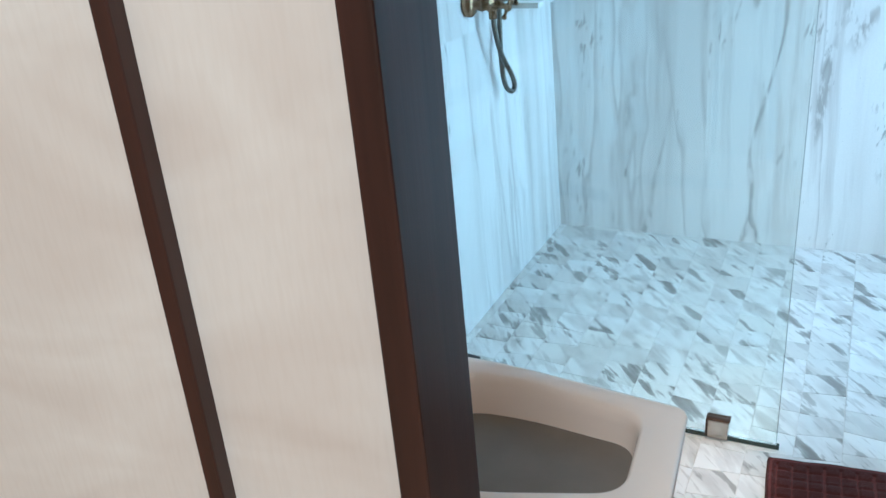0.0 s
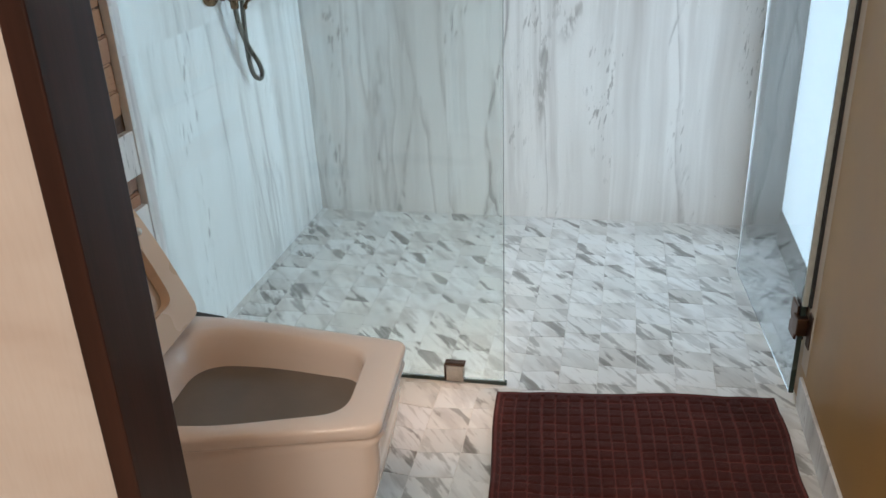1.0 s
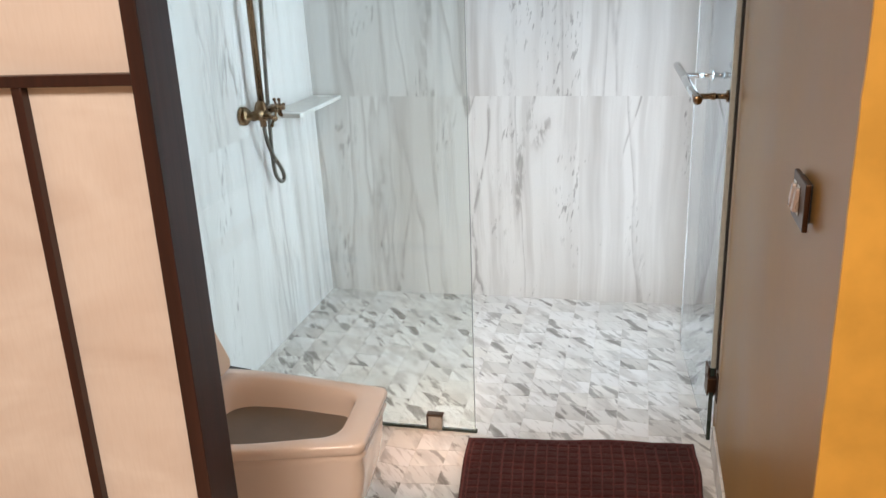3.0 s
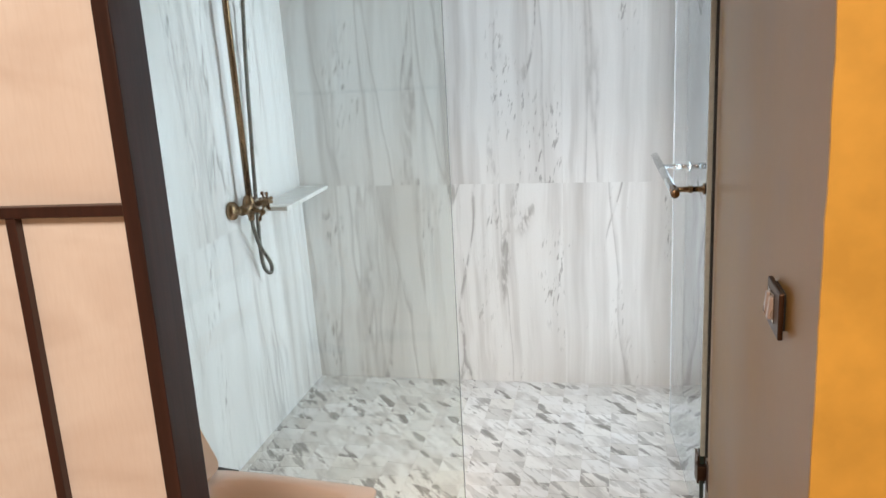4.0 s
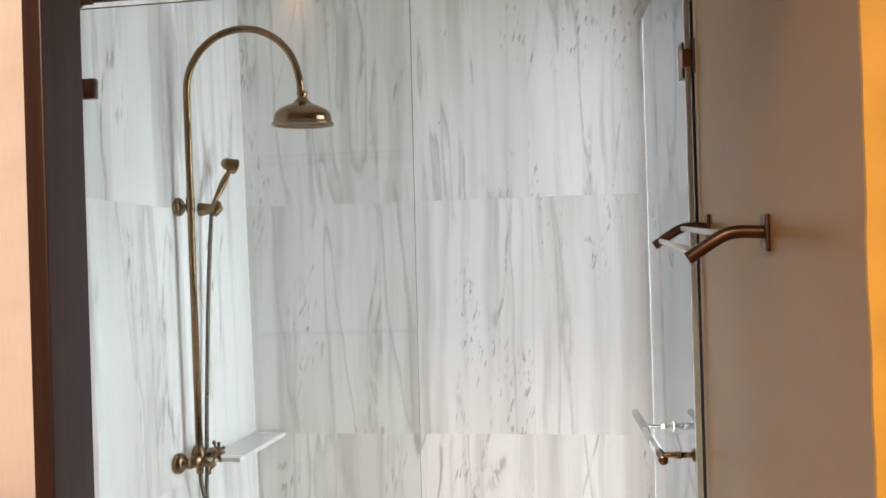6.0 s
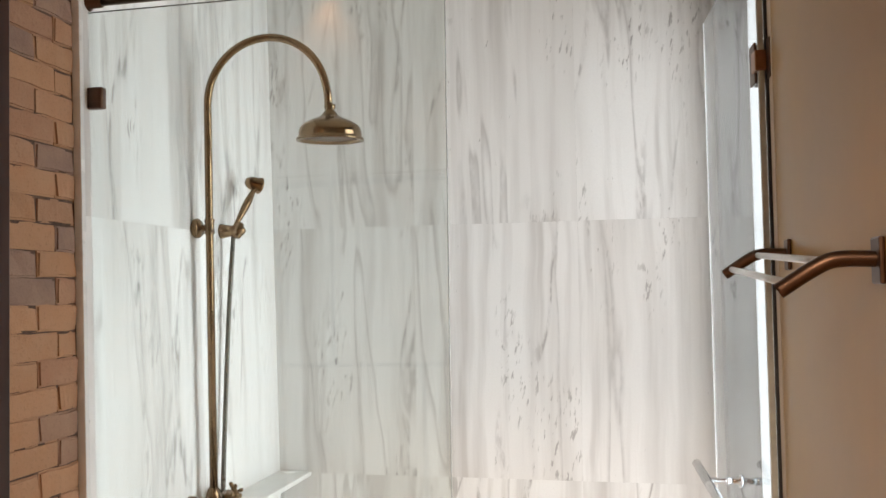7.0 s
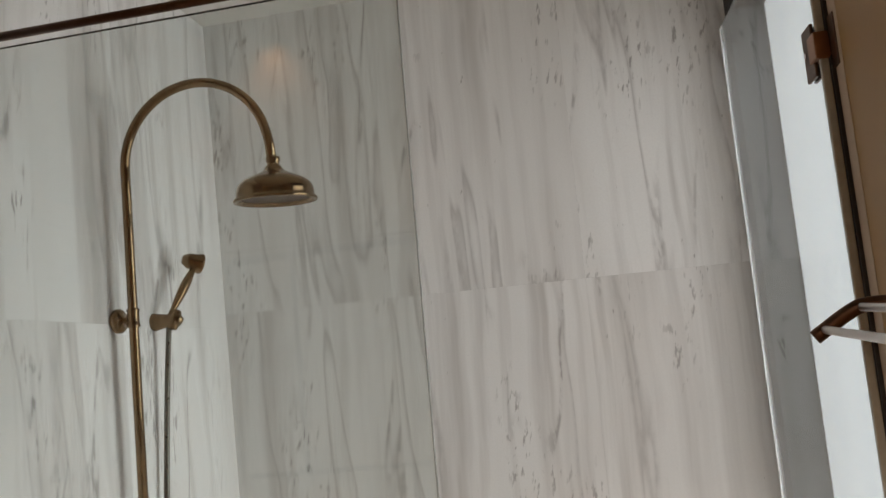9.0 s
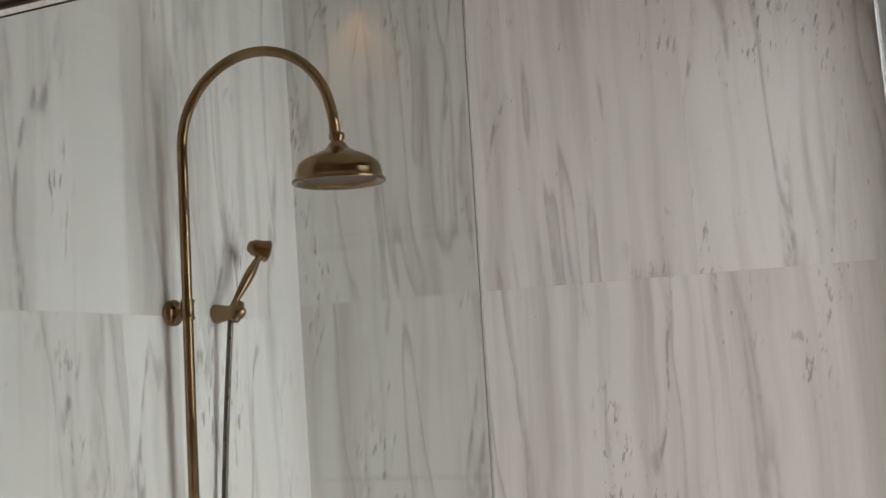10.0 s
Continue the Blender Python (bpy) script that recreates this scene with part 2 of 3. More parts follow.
LEVER = plain("pale_copper", (0.50, 0.40, 0.345), 0.3, 0.4, 0.06, 40, 0.0)
BOWL_SHEET = plain("grey_brown_sheet", (0.19, 0.158, 0.13), 0.5, 0, 0.08, 12, 0)
CLEAR_SEAL = plain("clear_seal", (0.93, 0.95, 0.96), 0.4, 0, 0.02, 40, 0)
CLEAR_SEAL.node_tree.nodes["Principled BSDF"].inputs["Transmission Weight"].default_value = 0.6
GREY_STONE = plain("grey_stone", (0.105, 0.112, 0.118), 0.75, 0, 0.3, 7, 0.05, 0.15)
GREEN_EDGE = plain("dark_green_edge", (0.035, 0.05, 0.043), 0.25, 0, 0.1, 60, 0.0)
STRIP = plain("grey_strip", (0.60, 0.62, 0.57), 0.35, 0, 0.1, 60, 0.0)
STRIP.node_tree.nodes["Principled BSDF"].inputs["Transmission Weight"].default_value = 0.2
DARK_TIMBER = plain("dark_timber", (0.02, 0.016, 0.014), 0.6, 0, 0.3, 12, 0.2)
TERRACOTTA = plain("outer_floor", (0.36, 0.24, 0.15), 0.5, 0, 0.12, 5, 0.1)
PANE = plain("frosted_pane", (0.9, 0.92, 0.93), 0.6, 0, 0.02, 30, 0)
SKY_PANE = plain("daylit_frosted_pane", (0.9, 0.92, 0.93), 0.6, 0, 0.02, 30, 0)
SKY_PANE.node_tree.nodes["Principled BSDF"].inputs["Emission Color"].default_value = (0.84, 0.945, 1.0, 1)
SKY_PANE.node_tree.nodes["Principled BSDF"].inputs["Emission Strength"].default_value = 1.6


# ---- building blocks ----
def part(name, bm, mat, parent=None, label="", smooth=False, m=None):
    me = bpy.data.meshes.new(name)
    if smooth:
        for f in bm.faces:
            f.smooth = True
    bm.to_mesh(me)
    bm.free()
    me.materials.append(mat)
    ob = new(name, me)
    if parent:
        ob.parent = parent
    if m is not None:
        ob.matrix_basis = m
    if label:
        ob["label"] = label
    return ob


def piece(name, me, parent, m):
    ob = new(name, me)
    ob.parent, ob.matrix_basis = parent, m
    return ob


def thing(name, label, category, at=(0, 0, 0), group="", kind=""):
    ob = new(name)
    ob.empty_display_size = 0.05
    ob.location = at
    return tagged(ob, label, category, group, kind)


def block(x0, x1, y0, y1, z0, z1, bevel=0.0, seg=2):
    bm = bmesh.new()
    bmesh.ops.create_cube(bm, size=1)
    for v in bm.verts:
        v.co = ((x0 + x1) / 2 + v.co.x * (x1 - x0), (y0 + y1) / 2 + v.co.y * (y1 - y0), (z0 + z1) / 2 + v.co.z * (z1 - z0))
    if bevel:
        bmesh.ops.bevel(bm, geom=bm.edges[:], offset=bevel, segments=seg, profile=0.5, affect="EDGES")
    return bm


def join(*bms):
    out = bmesh.new()
    for b in bms:
        me = bpy.data.meshes.new("t")
        b.to_mesh(me)
        b.free()
        out.from_mesh(me)
        bpy.data.meshes.remove(me)
    return out


def lathe(profile, axis="Z", at=(0, 0, 0), seg=32):
    """A turned body: profile of (radius, height) along an axis."""
    bm = bmesh.new()
    rings = []
    for r, h in profile:
        ring = []
        for i in range(seg):
            a = 2 * math.pi * i / seg
            p = Vector((max(r, 1e-4) * math.cos(a), max(r, 1e-4) * math.sin(a), h))
            ring.append(bm.verts.new(p))
        rings.append(ring)
    for a, b in zip(rings, rings[1:]):
        for i in range(seg):
            bm.faces.new((a[i], a[(i + 1) % seg], b[(i + 1) % seg], b[i]))
    bm.faces.new(rings[0][::-1])
    bm.faces.new(rings[-1])
    turn = {"Z": Matrix.Identity(4), "X": pose(0, 0, 0, 0, 90, 0), "Y": pose(0, 0, 0, -90, 0, 0)}[axis] if isinstance(axis, str) else Vector((0, 0, 1)).rotation_difference(Vector(axis)).to_matrix().to_4x4()
    bmesh.ops.transform(bm, matrix=Matrix.Translation(at) @ turn, verts=bm.verts)
    bmesh.ops.recalc_face_normals(bm, faces=bm.faces[:])
    return bm


def tube(points, radius, seg=16, smooth_steps=0):
    """A round bar swept along points."""
    pts = [Vector(p) for p in points]
    for _ in range(smooth_steps):
        q = [pts[0]]
        for a, b in zip(pts, pts[1:]):
            q += [a.lerp(b, 0.25), a.lerp(b, 0.75)]
        pts = q + [pts[-1]]
    bm = bmesh.new()
    rings, side = [], None
    for i, p in enumerate(pts):
        d = (pts[min(i + 1, len(pts) - 1)] - pts[max(i - 1, 0)]).normalized()
        if side is None:
            side = d.orthogonal().normalized()
        side = (side - d * side.dot(d)).normalized()
        up = d.cross(side)
        rings.append([bm.verts.new(p + radius * (math.cos(2 * math.pi * k / seg) * side + math.sin(2 * math.pi * k / seg) * up)) for k in range(seg)])
    for a, b in zip(rings, rings[1:]):
        for k in range(seg):
            bm.faces.new((a[k], a[(k + 1) % seg], b[(k + 1) % seg], b[k]))
    bm.faces.new(rings[0][::-1])
    bm.faces.new(rings[-1])
    bmesh.ops.recalc_face_normals(bm, faces=bm.faces[:])
    return bm


def loft(rings, cap0=True, cap1=True):
    bm = bmesh.new()
    vs = [[bm.verts.new(p) for p in r] for r in rings]
    k = len(vs[0])
    for a, b in zip(vs, vs[1:]):
        for i in range(k):
            bm.faces.new((a[i], a[(i + 1) % k], b[(i + 1) % k], b[i]))
    if cap0:
        bm.faces.new(vs[0][::-1])
    if cap1:
        bm.faces.new(vs[-1])
    bmesh.ops.recalc_face_normals(bm, faces=bm.faces[:])
    return bm


# ---- the large structure ----
CEIL = 2.93
WX = 1.238          # right wall
LX = -0.442         # foot of the left wall, leaned outwards a little to fit the camera's view
LEAN_L = pose(LX, 0, 0, 0, -1.5, 0)
BACK = 3.0
GY = 1.785          # the glass screen's plane

wall_north = thing("wall_north", "back shower wall clad in white marble slabs", "wall", (0, BACK, 0), kind="structure")
part("wall_core", block(-0.9, 1.6, 0.022, 0.2, -0.1, 3.0), PLASTER, wall_north)
wall_west = thing("wall_west", "side wall, marble in the shower and bare brick outside", "wall", kind="structure")
wall_west.matrix_world = LEAN_L
part("wall_core", block(-0.25, -0.0215, 0.45, 3.2, -0.1, 3.05), MORTAR, wall_west)
wall_east = thing("wall_east", "satin beige painted wall beside the shower", "wall", kind="structure")
part("wall_core", block(WX, WX + 0.2, 0.482, 1.875, -0.1, 3.0), BEIGE, wall_east)
# Flat pale strip paints in the highlight of a rounded wall corner.
part("corner_bead", block(WX - 0.0010, WX + 0.002, 1.772, 1.836, 0.10, 2.92, 0.0008), CREAM, wall_east, "pale strip for the highlight on the wall's rounded corner")
part("skirting", block(WX - 0.009, WX - 0.0005, 0.55, 1.80, 0, 0.085, 0.002), MARBLE, wall_east, "marble skirting strip")
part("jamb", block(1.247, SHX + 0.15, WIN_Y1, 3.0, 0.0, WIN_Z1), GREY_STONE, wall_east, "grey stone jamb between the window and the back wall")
part("shower_wall", join(block(SHX, SHX + 0.15, 1.875, WIN_Y1, -0.1, WIN_Z0), block(SHX, SHX + 0.15, 1.875, WIN_Y0, WIN_Z0, 3.0), block(SHX, SHX + 0.15, WIN_Y0, WIN_Y1, WIN_Z1, 3.0)), DARK_TIMBER, wall_east, "dark timber surround of the window")
part("blind_box", block(1.268, SHX - 0.001, 1.88, WIN_Y1 - 0.002, WIN_Z1 + 0.005, CEIL), DARK_TIMBER, wall_east, "dark timber box over the window")
part("blind_end", block(1.247, SHX + 0.15, WIN_Y1 - 0.002, 2.998, WIN_Z1 + 0.001, CEIL), DARK_TIMBER, wall_east, "dark timber board")

window_1 = thing("window_1", "tall window full of white daylight", "window", (SHX, 0, 0), kind="structure")
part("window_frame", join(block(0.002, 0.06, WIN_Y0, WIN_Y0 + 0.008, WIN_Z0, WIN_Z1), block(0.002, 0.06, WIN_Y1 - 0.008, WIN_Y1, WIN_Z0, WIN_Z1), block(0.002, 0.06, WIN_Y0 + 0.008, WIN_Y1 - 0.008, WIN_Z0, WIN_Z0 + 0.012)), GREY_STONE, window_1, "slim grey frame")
part("pane", block(0.005, 0.011, WIN_Y0 + 0.008, WIN_Y1 - 0.008, WIN_Z0 + 0.012, WIN_Z1), SKY_PANE, window_1, "white frosted pane")

ceiling = tagged(part("ceiling", block(-2.3, 2.9, -3.6, 3.2, CEIL, CEIL + 0.1), PLASTER), "plain white plastered ceiling", "ceiling", kind="structure")
yellow = tagged(part("wall_south", block(WX + 0.2, 2.8, 0.480, 0.59, -0.1, 3.0), YELLOW), "ochre yellow plastered wall beside the doorway", "wall", kind="structure")
bm = block(WX, WX + 0.2, 0.474, 0.4815, -0.1, 3.0)
bmesh.ops.subdivide_edges(bm, edges=[e for e in bm.edges if abs(e.verts[0].co.z - e.verts[1].co.z) > 1], cuts=120)
for v in bm.verts:
    if v.co.x < WX + 0.01:
        v.co.x += 0.0022 * noise.noise((0, 0, v.co.z * 9)) + 0.0012 * noise.noise((4, 0, v.co.z * 40)) - 0.0008
part("wall_end", bm, YELLOW, yellow)
tagged(part("wall_over_door", block(-2.2, WX, 0.44, 0.53, 2.12, 3.0), CREAM), "plain cream wall over the doorway", "wall", kind="structure")
tagged(part("wall_west_outer", block(-2.2, -0.66, 0.44, 0.53, -0.1, 2.12), CREAM), "plain cream wall beside the screen", "wall", kind="structure")
tagged(part("outer_wall_west", block(-2.3, -2.2, -3.6, 0.6, -0.1, 3.0), CREAM), "plain cream outer room wall", "wall", kind="structure")
tagged(part("outer_wall_east", block(2.8, 2.9, -3.6, 0.6, -0.1, 3.0), CREAM), "plain cream outer room wall", "wall", kind="structure")
tagged(part("outer_wall_south", block(-2.3, 2.9, -3.6, -3.5, -0.1, 3.0), CREAM), "plain cream outer room wall", "wall", kind="structure")
tagged(part("outer_floor", block(-2.3, 2.9, -3.6, 0.50, -0.1, -0.004), TERRACOTTA), "plain tan floor of the outer room", "floor", kind="structure")

floor = thing("floor", "marble mosaic floor of small slanted tiles", "floor", kind="structure")
part("screed", block(-0.6, 1.45, 0.50, 1.79, -0.1, -0.0016), GROUT, floor)
shower_floor = thing("shower_floor", "wet-room floor of slanted marble mosaic tiles", "floor", kind="structure")
part("screed", block(-0.6, 1.45, 1.79, 3.1, -0.1, -0.0016), GROUT, shower_floor)

# Unseen fittings added where the three spot lamps hang.
for lx, ly in ((-0.27, 0.60), (0.32, 0.72), (0.34, 1.56)):
    dl = thing("unseen_downlight", "small round recessed fitting added over an unseen spot lamp", "ceiling light", (lx, ly, CEIL), "bathroom downlights")
    ring = [(0.046, 0.0), (0.046, -0.004), (0.034, -0.006), (0.032, 0.0)]
    part("trim_ring", lathe(ring, "Z"), WHITE_STONE, dl, smooth=True)
    part("lens", lathe([(0.0, -0.001), (0.031, -0.001), (0.031, 0.0), (0.0, 0.0)], "Z"), PANE, dl, "frosted lens")
# Panel added to house the outer room's fill lamp.
cl = thing("added_light_panel", "square flat panel added over the outer room's fill lamp", "ceiling light", (0.62, -1.55, CEIL))
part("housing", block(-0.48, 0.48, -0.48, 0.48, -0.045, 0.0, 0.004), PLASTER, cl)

# ---- sliding screen door ----
screen = thing("screen_door", "sliding screen with dark wood frame and cream panels", "door", (0, 0, 0))
screen.matrix_world = Matrix.Translation((0.316, 0, 1.1)) @ pose(0, 0, 0, 0, -0.8, 0) @ Matrix.Translation((-0.316, 0, -1.1))
SX, SY = 0.311, 0.398       # free edge and front face
part("stile", block(SX - 0.0255, SX, SY, SY + 0.085, 0.0, 2.118, 0.002), WOOD, screen)
part("stile", block(-0.66, -0.636, SY, SY + 0.085, 0.0, 2.118, 0.002), WOOD, screen)
for z0, z1 in ((0.0, 0.09), (1.337, 1.354), (2.09, 2.118)):
    part("rail", block(-0.636, SX - 0.0255, SY + 0.002, SY + 0.036, z0, z1, 0.0015), WOOD, screen)
for x, z0, z1 in ((0.088, 0.09, 1.337), (-0.29, 1.354, 2.09)):
    part("muntin", block(x, x + 0.017, SY + 0.004, SY + 0.034, z0, z1, 0.0015), WOOD, screen)
for x0, x1, z0, z1 in ((0.105, SX - 0.0255, 0.09, 1.337), (-0.636, 0.088, 0.09, 1.337), (-0.273, SX - 0.0255, 1.354, 2.09), (-0.636, -0.29, 1.354, 2.09)):
    part("panel", block(x0, x1, SY + 0.019, SY + 0.027, z0, z1), PAPER, screen)

# ---- shower screen and door ----
gs = thing("shower_screen", "fixed clear glass shower screen with bronze clips", "glass screen", (0, GY, 0))
pane = part("pane", block(-0.528, 0.480, -0.005, 0.005, 0.012, 2.40), GLASS, gs)
part("edge", block(0.480, 0.4815, -0.005, 0.005, 0.012, 2.40), GLASS_EDGE, gs, "green-tinted polished glass edge")
part("edge", block(-0.528, 0.480, -0.005, 0.005, 2.40, 2.4015), GLASS_EDGE, gs, "green-tinted polished glass edge")
part("bottom_seal", block(-0.43, 0.488, -0.006, 0.006, 0.0, 0.0115, 0.001), GREEN_EDGE, gs, "dark green-grey seal")
part("floor_clip", block(0.322, 0.372, -0.014, 0.014, 0.004, 0.056, 0.004), PEWTER, gs, "brushed grey metal clip")
part("clip_edge", join(block(0.319, 0.375, -0.015, 0.015, 0.0565, 0.0605, 0.001), block(0.3185, 0.3215, -0.015, 0.015, 0.010, 0.0562, 0.001)), BRONZE, gs, "dark edge of the clip")
part("wall_clip", block(-0.515, -0.455, -0.014, 0.014, 2.135, 2.195, 0.006), BRONZE, gs)
part("rod", tube([(-0.50, 0, 2.427), (0.36, 0, 2.427)], 0.0095), BRONZE, gs, smooth=True)
part("rod_flange", lathe([(0.021, 0), (0.021, 0.008), (0.014, 0.012), (0.014, 0.045), (0.0095, 0.047)], "X", (-0.512, 0, 2.427)), BRONZE, gs, smooth=True)
part("rod_clamp", lathe([(0.004, -0.046), (0.012, -0.039), (0.014, -0.015), (0.014, 0.018), (0.011, 0.024)], "Z", (0.36, 0, 2.427)), BRONZE, gs, smooth=True)

door = thing("shower_door", "open frameless glass shower door with bronze hinges", "glass door")
dm = Matrix.Translation((1.222, 1.838, 0)) @ pose(0, 0, 0, 0, 0, 4.06)
door.matrix_world = dm
pane2 = part("pane", block(-0.005, 0.005, 0.0, 0.7240, 0.014, 2.48), DOOR_GLASS, door)
pane.visible_shadow = pane2.visible_shadow = False
part("edge", block(-0.0070, 0.0070, 0.7245, 0.7365, 0.014, 2.48, 0.003), CLEAR_SEAL, door, "bright polished glass edge")
part("edge", block(-0.006, 0.006, -0.004, 0.0, 0.014, 2.48), GREEN_EDGE, door, "dark green glass edge")
part("seal", block(-0.008, 0.0068, -0.014, -0.004, 0.27, 2.48, 0.003), STRIP, door, "grey strip along the hinged edge")
# Black strip paints the shade of the gap between door and wall.
part("gasket", block(0.0070, 0.0146, -0.022, -0.010, 0.27, 2.48, 0.001), SEAL, door, "black strip standing in for the dark gap at the wall")
for z in (0.215, 2.16):
    h = part("hinge", join(block(-0.0125, -0.0062, 0.004, 0.058, z - 0.048, z + 0.048, 0.002), block(0.0062, 0.0125, 0.004, 0.058, z - 0.048, z + 0.048, 0.002)), BRONZE, door, "bronze clamp plates on the glass")
    part("knuckle", block(-0.0165, 0.0130, -0.022, 0.020, z - 0.024, z + 0.024, 0.003), COPPER if z > 1 else BRONZE, h, "worn copper knuckle block" if z > 1 else "bronze knuckle block")
    part("wall_leaf", block(0.0092, 0.0152, -0.052, -0.0225, z - 0.046, z + 0.046, 0.0015), BRONZE, h)
    part("screw", lathe([(0.006, 0), (0.006, 0.003), (0.003, 0.004)], "X", (-0.0162, 0.040, z), 16), CHROME, h)
part("towel_bar", tube([(-0.095, -0.008, 1.094), (-0.095, 0.525, 1.126)], 0.0125, 20), CHROME, door, smooth=True)
part("end_cap", lathe([(0.0132, 0), (0.0132, 0.008), (0.011, 0.011)], (0, -1, -0.06), (-0.095, -0.008, 1.094)), BRASS, door, "dark brass end cap", smooth=True)
# Near post takes brass to paint in the dark reflections it shows.
for y, pz in ((0.035, 1.0965), (0.345, 1.1152)):
    part("post", lathe([(0.017, 0), (0.017, 0.005), (0.0085, 0.007), (0.0085, 0.034), (0.0115, 0.036), (0.0115, 0.039), (0.0090, 0.040), (0.0115, 0.042), (0.0115, 0.045), (0.0085, 0.047), (0.0085, 0.085)], (-1, 0, 0), (-0.005, y, pz)), CHROME if y > 0.2 else BRASS, door, smooth=True)

# ---- shower column ----
PX, PY = -0.415, 2.335
col = thing("shower_column", "aged brass exposed shower column with rain head", "shower")
col.matrix_world = Matrix.Translation((PX, PY, 0.965)) @ pose(0, 0, 0, 0, -1.0, 0) @ Matrix.Translation((0, 0, -0.965))
arc = [(0, 0, 0.98), (0, 0, 2.24)]
R = 0.207
for i in range(25):
    a = math.pi * (1 - i / 24 * 0.94)
    arc.append((R + R * math.cos(a), 0.006 * i / 24, 2.262 + R * math.sin(a)))
arc += [(arc[-1][0] + 0.005, 0.006, 2.275), (arc[-1][0] + 0.010, 0.006, 2.222)]
part("riser", tube(arc, 0.0128, 20), BRASS, col, smooth=True)
hx, hz = arc[-1][0] + 0.002, arc[-1][2]
bell = [(0.0140, 0.012), (0.0185, 0.010), (0.0185, -0.002), (0.0150, -0.005), (0.0150, -0.010), (0.0200, -0.014), (0.0230, -0.019), (0.029, -0.0265), (0.045, -0.0345), (0.066, -0.0425), (0.083, -0.052), (0.094, -0.0615), (0.0993, -0.072), (0.1010, -0.083), (0.1018, -0.0935), (0.1025, -0.097), (0.108, -0.099), (0.1095, -0.103), (0.1075, -0.107), (0.101, -0.107), (0.095, -0.100), (0.085, -0.090)]
head = part("rain_head", lathe(bell, (0.03, -0.05, 1), (hx, 0.006, hz), 64), BRASS, col, smooth=True)
# Bronze replaces brass here, putting the underside's shade into the colour.
part("spray_plate", lathe([(0.0, -0.098), (0.090, -0.098), (0.090, -0.092), (0.0, -0.092)], (0.03, -0.05, 1), (hx, 0.006, hz), 48), BRONZE, head, "plain spray plate, coloured dark for shade under the head")
part("wall_flange", lathe([(0.030, 0), (0.033, 0.004), (0.033, 0.014), (0.026, 0.022), (0.010, 0.024), (0.010, 0.034), (0.006, 0.036), (0.006, 0.060)], "X", (-0.0595, 0.012, 1.855)), BRASS, col, smooth=True)
part("sleeve", lathe([(0.0135, -0.026), (0.0170, -0.024), (0.0170, -0.018), (0.0155, -0.016), (0.0155, 0.016), (0.0170, 0.018), (0.0170, 0.024), (0.0135, 0.026)], "Z", (0, 0, 1.858)), BRASS, col, smooth=True)
part("hand_shower_holder", join(lathe([(0.0255, 0), (0.0265, 0.003), (0.0250, 0.008), (0.0205, 0.034), (0.0190, 0.056), (0.0215, 0.060), (0.0215, 0.074), (0.0140, 0.084), (0.004, 0.092)], "X", (-0.0595, 0.203, 1.858), 28), lathe([(0.011, -0.030), (0.0145, -0.026), (0.0155, 0.018), (0.0135, 0.026)], (0.12, 0.42, 1.0), (0.006, 0.203, 1.860))), BRASS, col, smooth=True)
grip_at, grip = Vector((-0.002, 0.208, 1.885)), Vector((0.034, 0.085, 0.135))
part("hand_shower", join(lathe([(0.008, -0.02), (0.0085, 0.0), (0.0105, 0.03), (0.0140, 0.07), (0.0140, 0.10), (0.0095, 0.140), (0.0085, 0.155), (0.011, 0.163), (0.011, 0.169)], grip, grip_at, 18), lathe([(0.012, -0.034), (0.023, -0.018), (0.026, 0.008), (0.031, 0.018), (0.031, 0.023), (0.026, 0.026), (0.0, 0.026)], (0.60, 0.70, -0.25), (0.030, 0.292, 2.032), 24)), BRASS, col, smooth=True)
vz = 0.965
part("mixer_body", join(tube([(0.0, -0.078, vz), (0.0, 0.10, vz)], 0.019, 20), lathe([(0.017, -0.03), (0.021, -0.02), (0.021, 0.02), (0.015, 0.035), (0.012, 0.05)], "Z", (0, 0, vz))), BRASS, col, smooth=True)
for y in (-0.072, 0.076):
    part("inlet_flange", lathe([(0.032, 0), (0.035, 0.004), (0.035, 0.018), (0.026, 0.028), (0.014, 0.030), (0.014, 0.05)], "X", (-0.0515, y, vz)), BRASS, col, smooth=True)


def cross_handle(at, axis, parent):
    """A cross-shaped tap handle on a short stem."""
    axis = Vector(axis).normalized()
    u = axis.orthogonal().normalized()
    u = (Matrix.Rotation(0.5, 4, axis) @ u)
    v = axis.cross(u)
    at = Vector(at)
    c = at + axis * 0.04
    bms = [lathe([(0.013, 0), (0.013, 0.012), (0.009, 0.016), (0.009, 0.034), (0.013, 0.036), (0.013, 0.046), (0.006, 0.052)], axis, at, 16)]
    for d in (u, -u, v, -v):
        bms.append(tube([c, c + d * 0.026], 0.0048, 10))
        bms.append(lathe([(0.0, -0.008), (0.0055, -0.006), (0.0078, 0), (0.0055, 0.006), (0, 0.008)], d, c + d * 0.029, 12))
    return part("cross_handle", join(*bms), BRASS, parent, smooth=True)


cross_handle((0.0, 0.10, vz), (0, 1, 0), col)
cross_handle((0.012, -0.012, vz - 0.006), (1, 0.1, -0.35), col)
cross_handle((0.012, 0.052, vz + 0.004), (1, 0, 0.2), col)
part("hose_nut", lathe([(0.013, 0), (0.013, 0.03), (0.010, 0.034)], "Z", (0.0, 0.0, vz - 0.052), 12), BRASS, col, smooth=True)
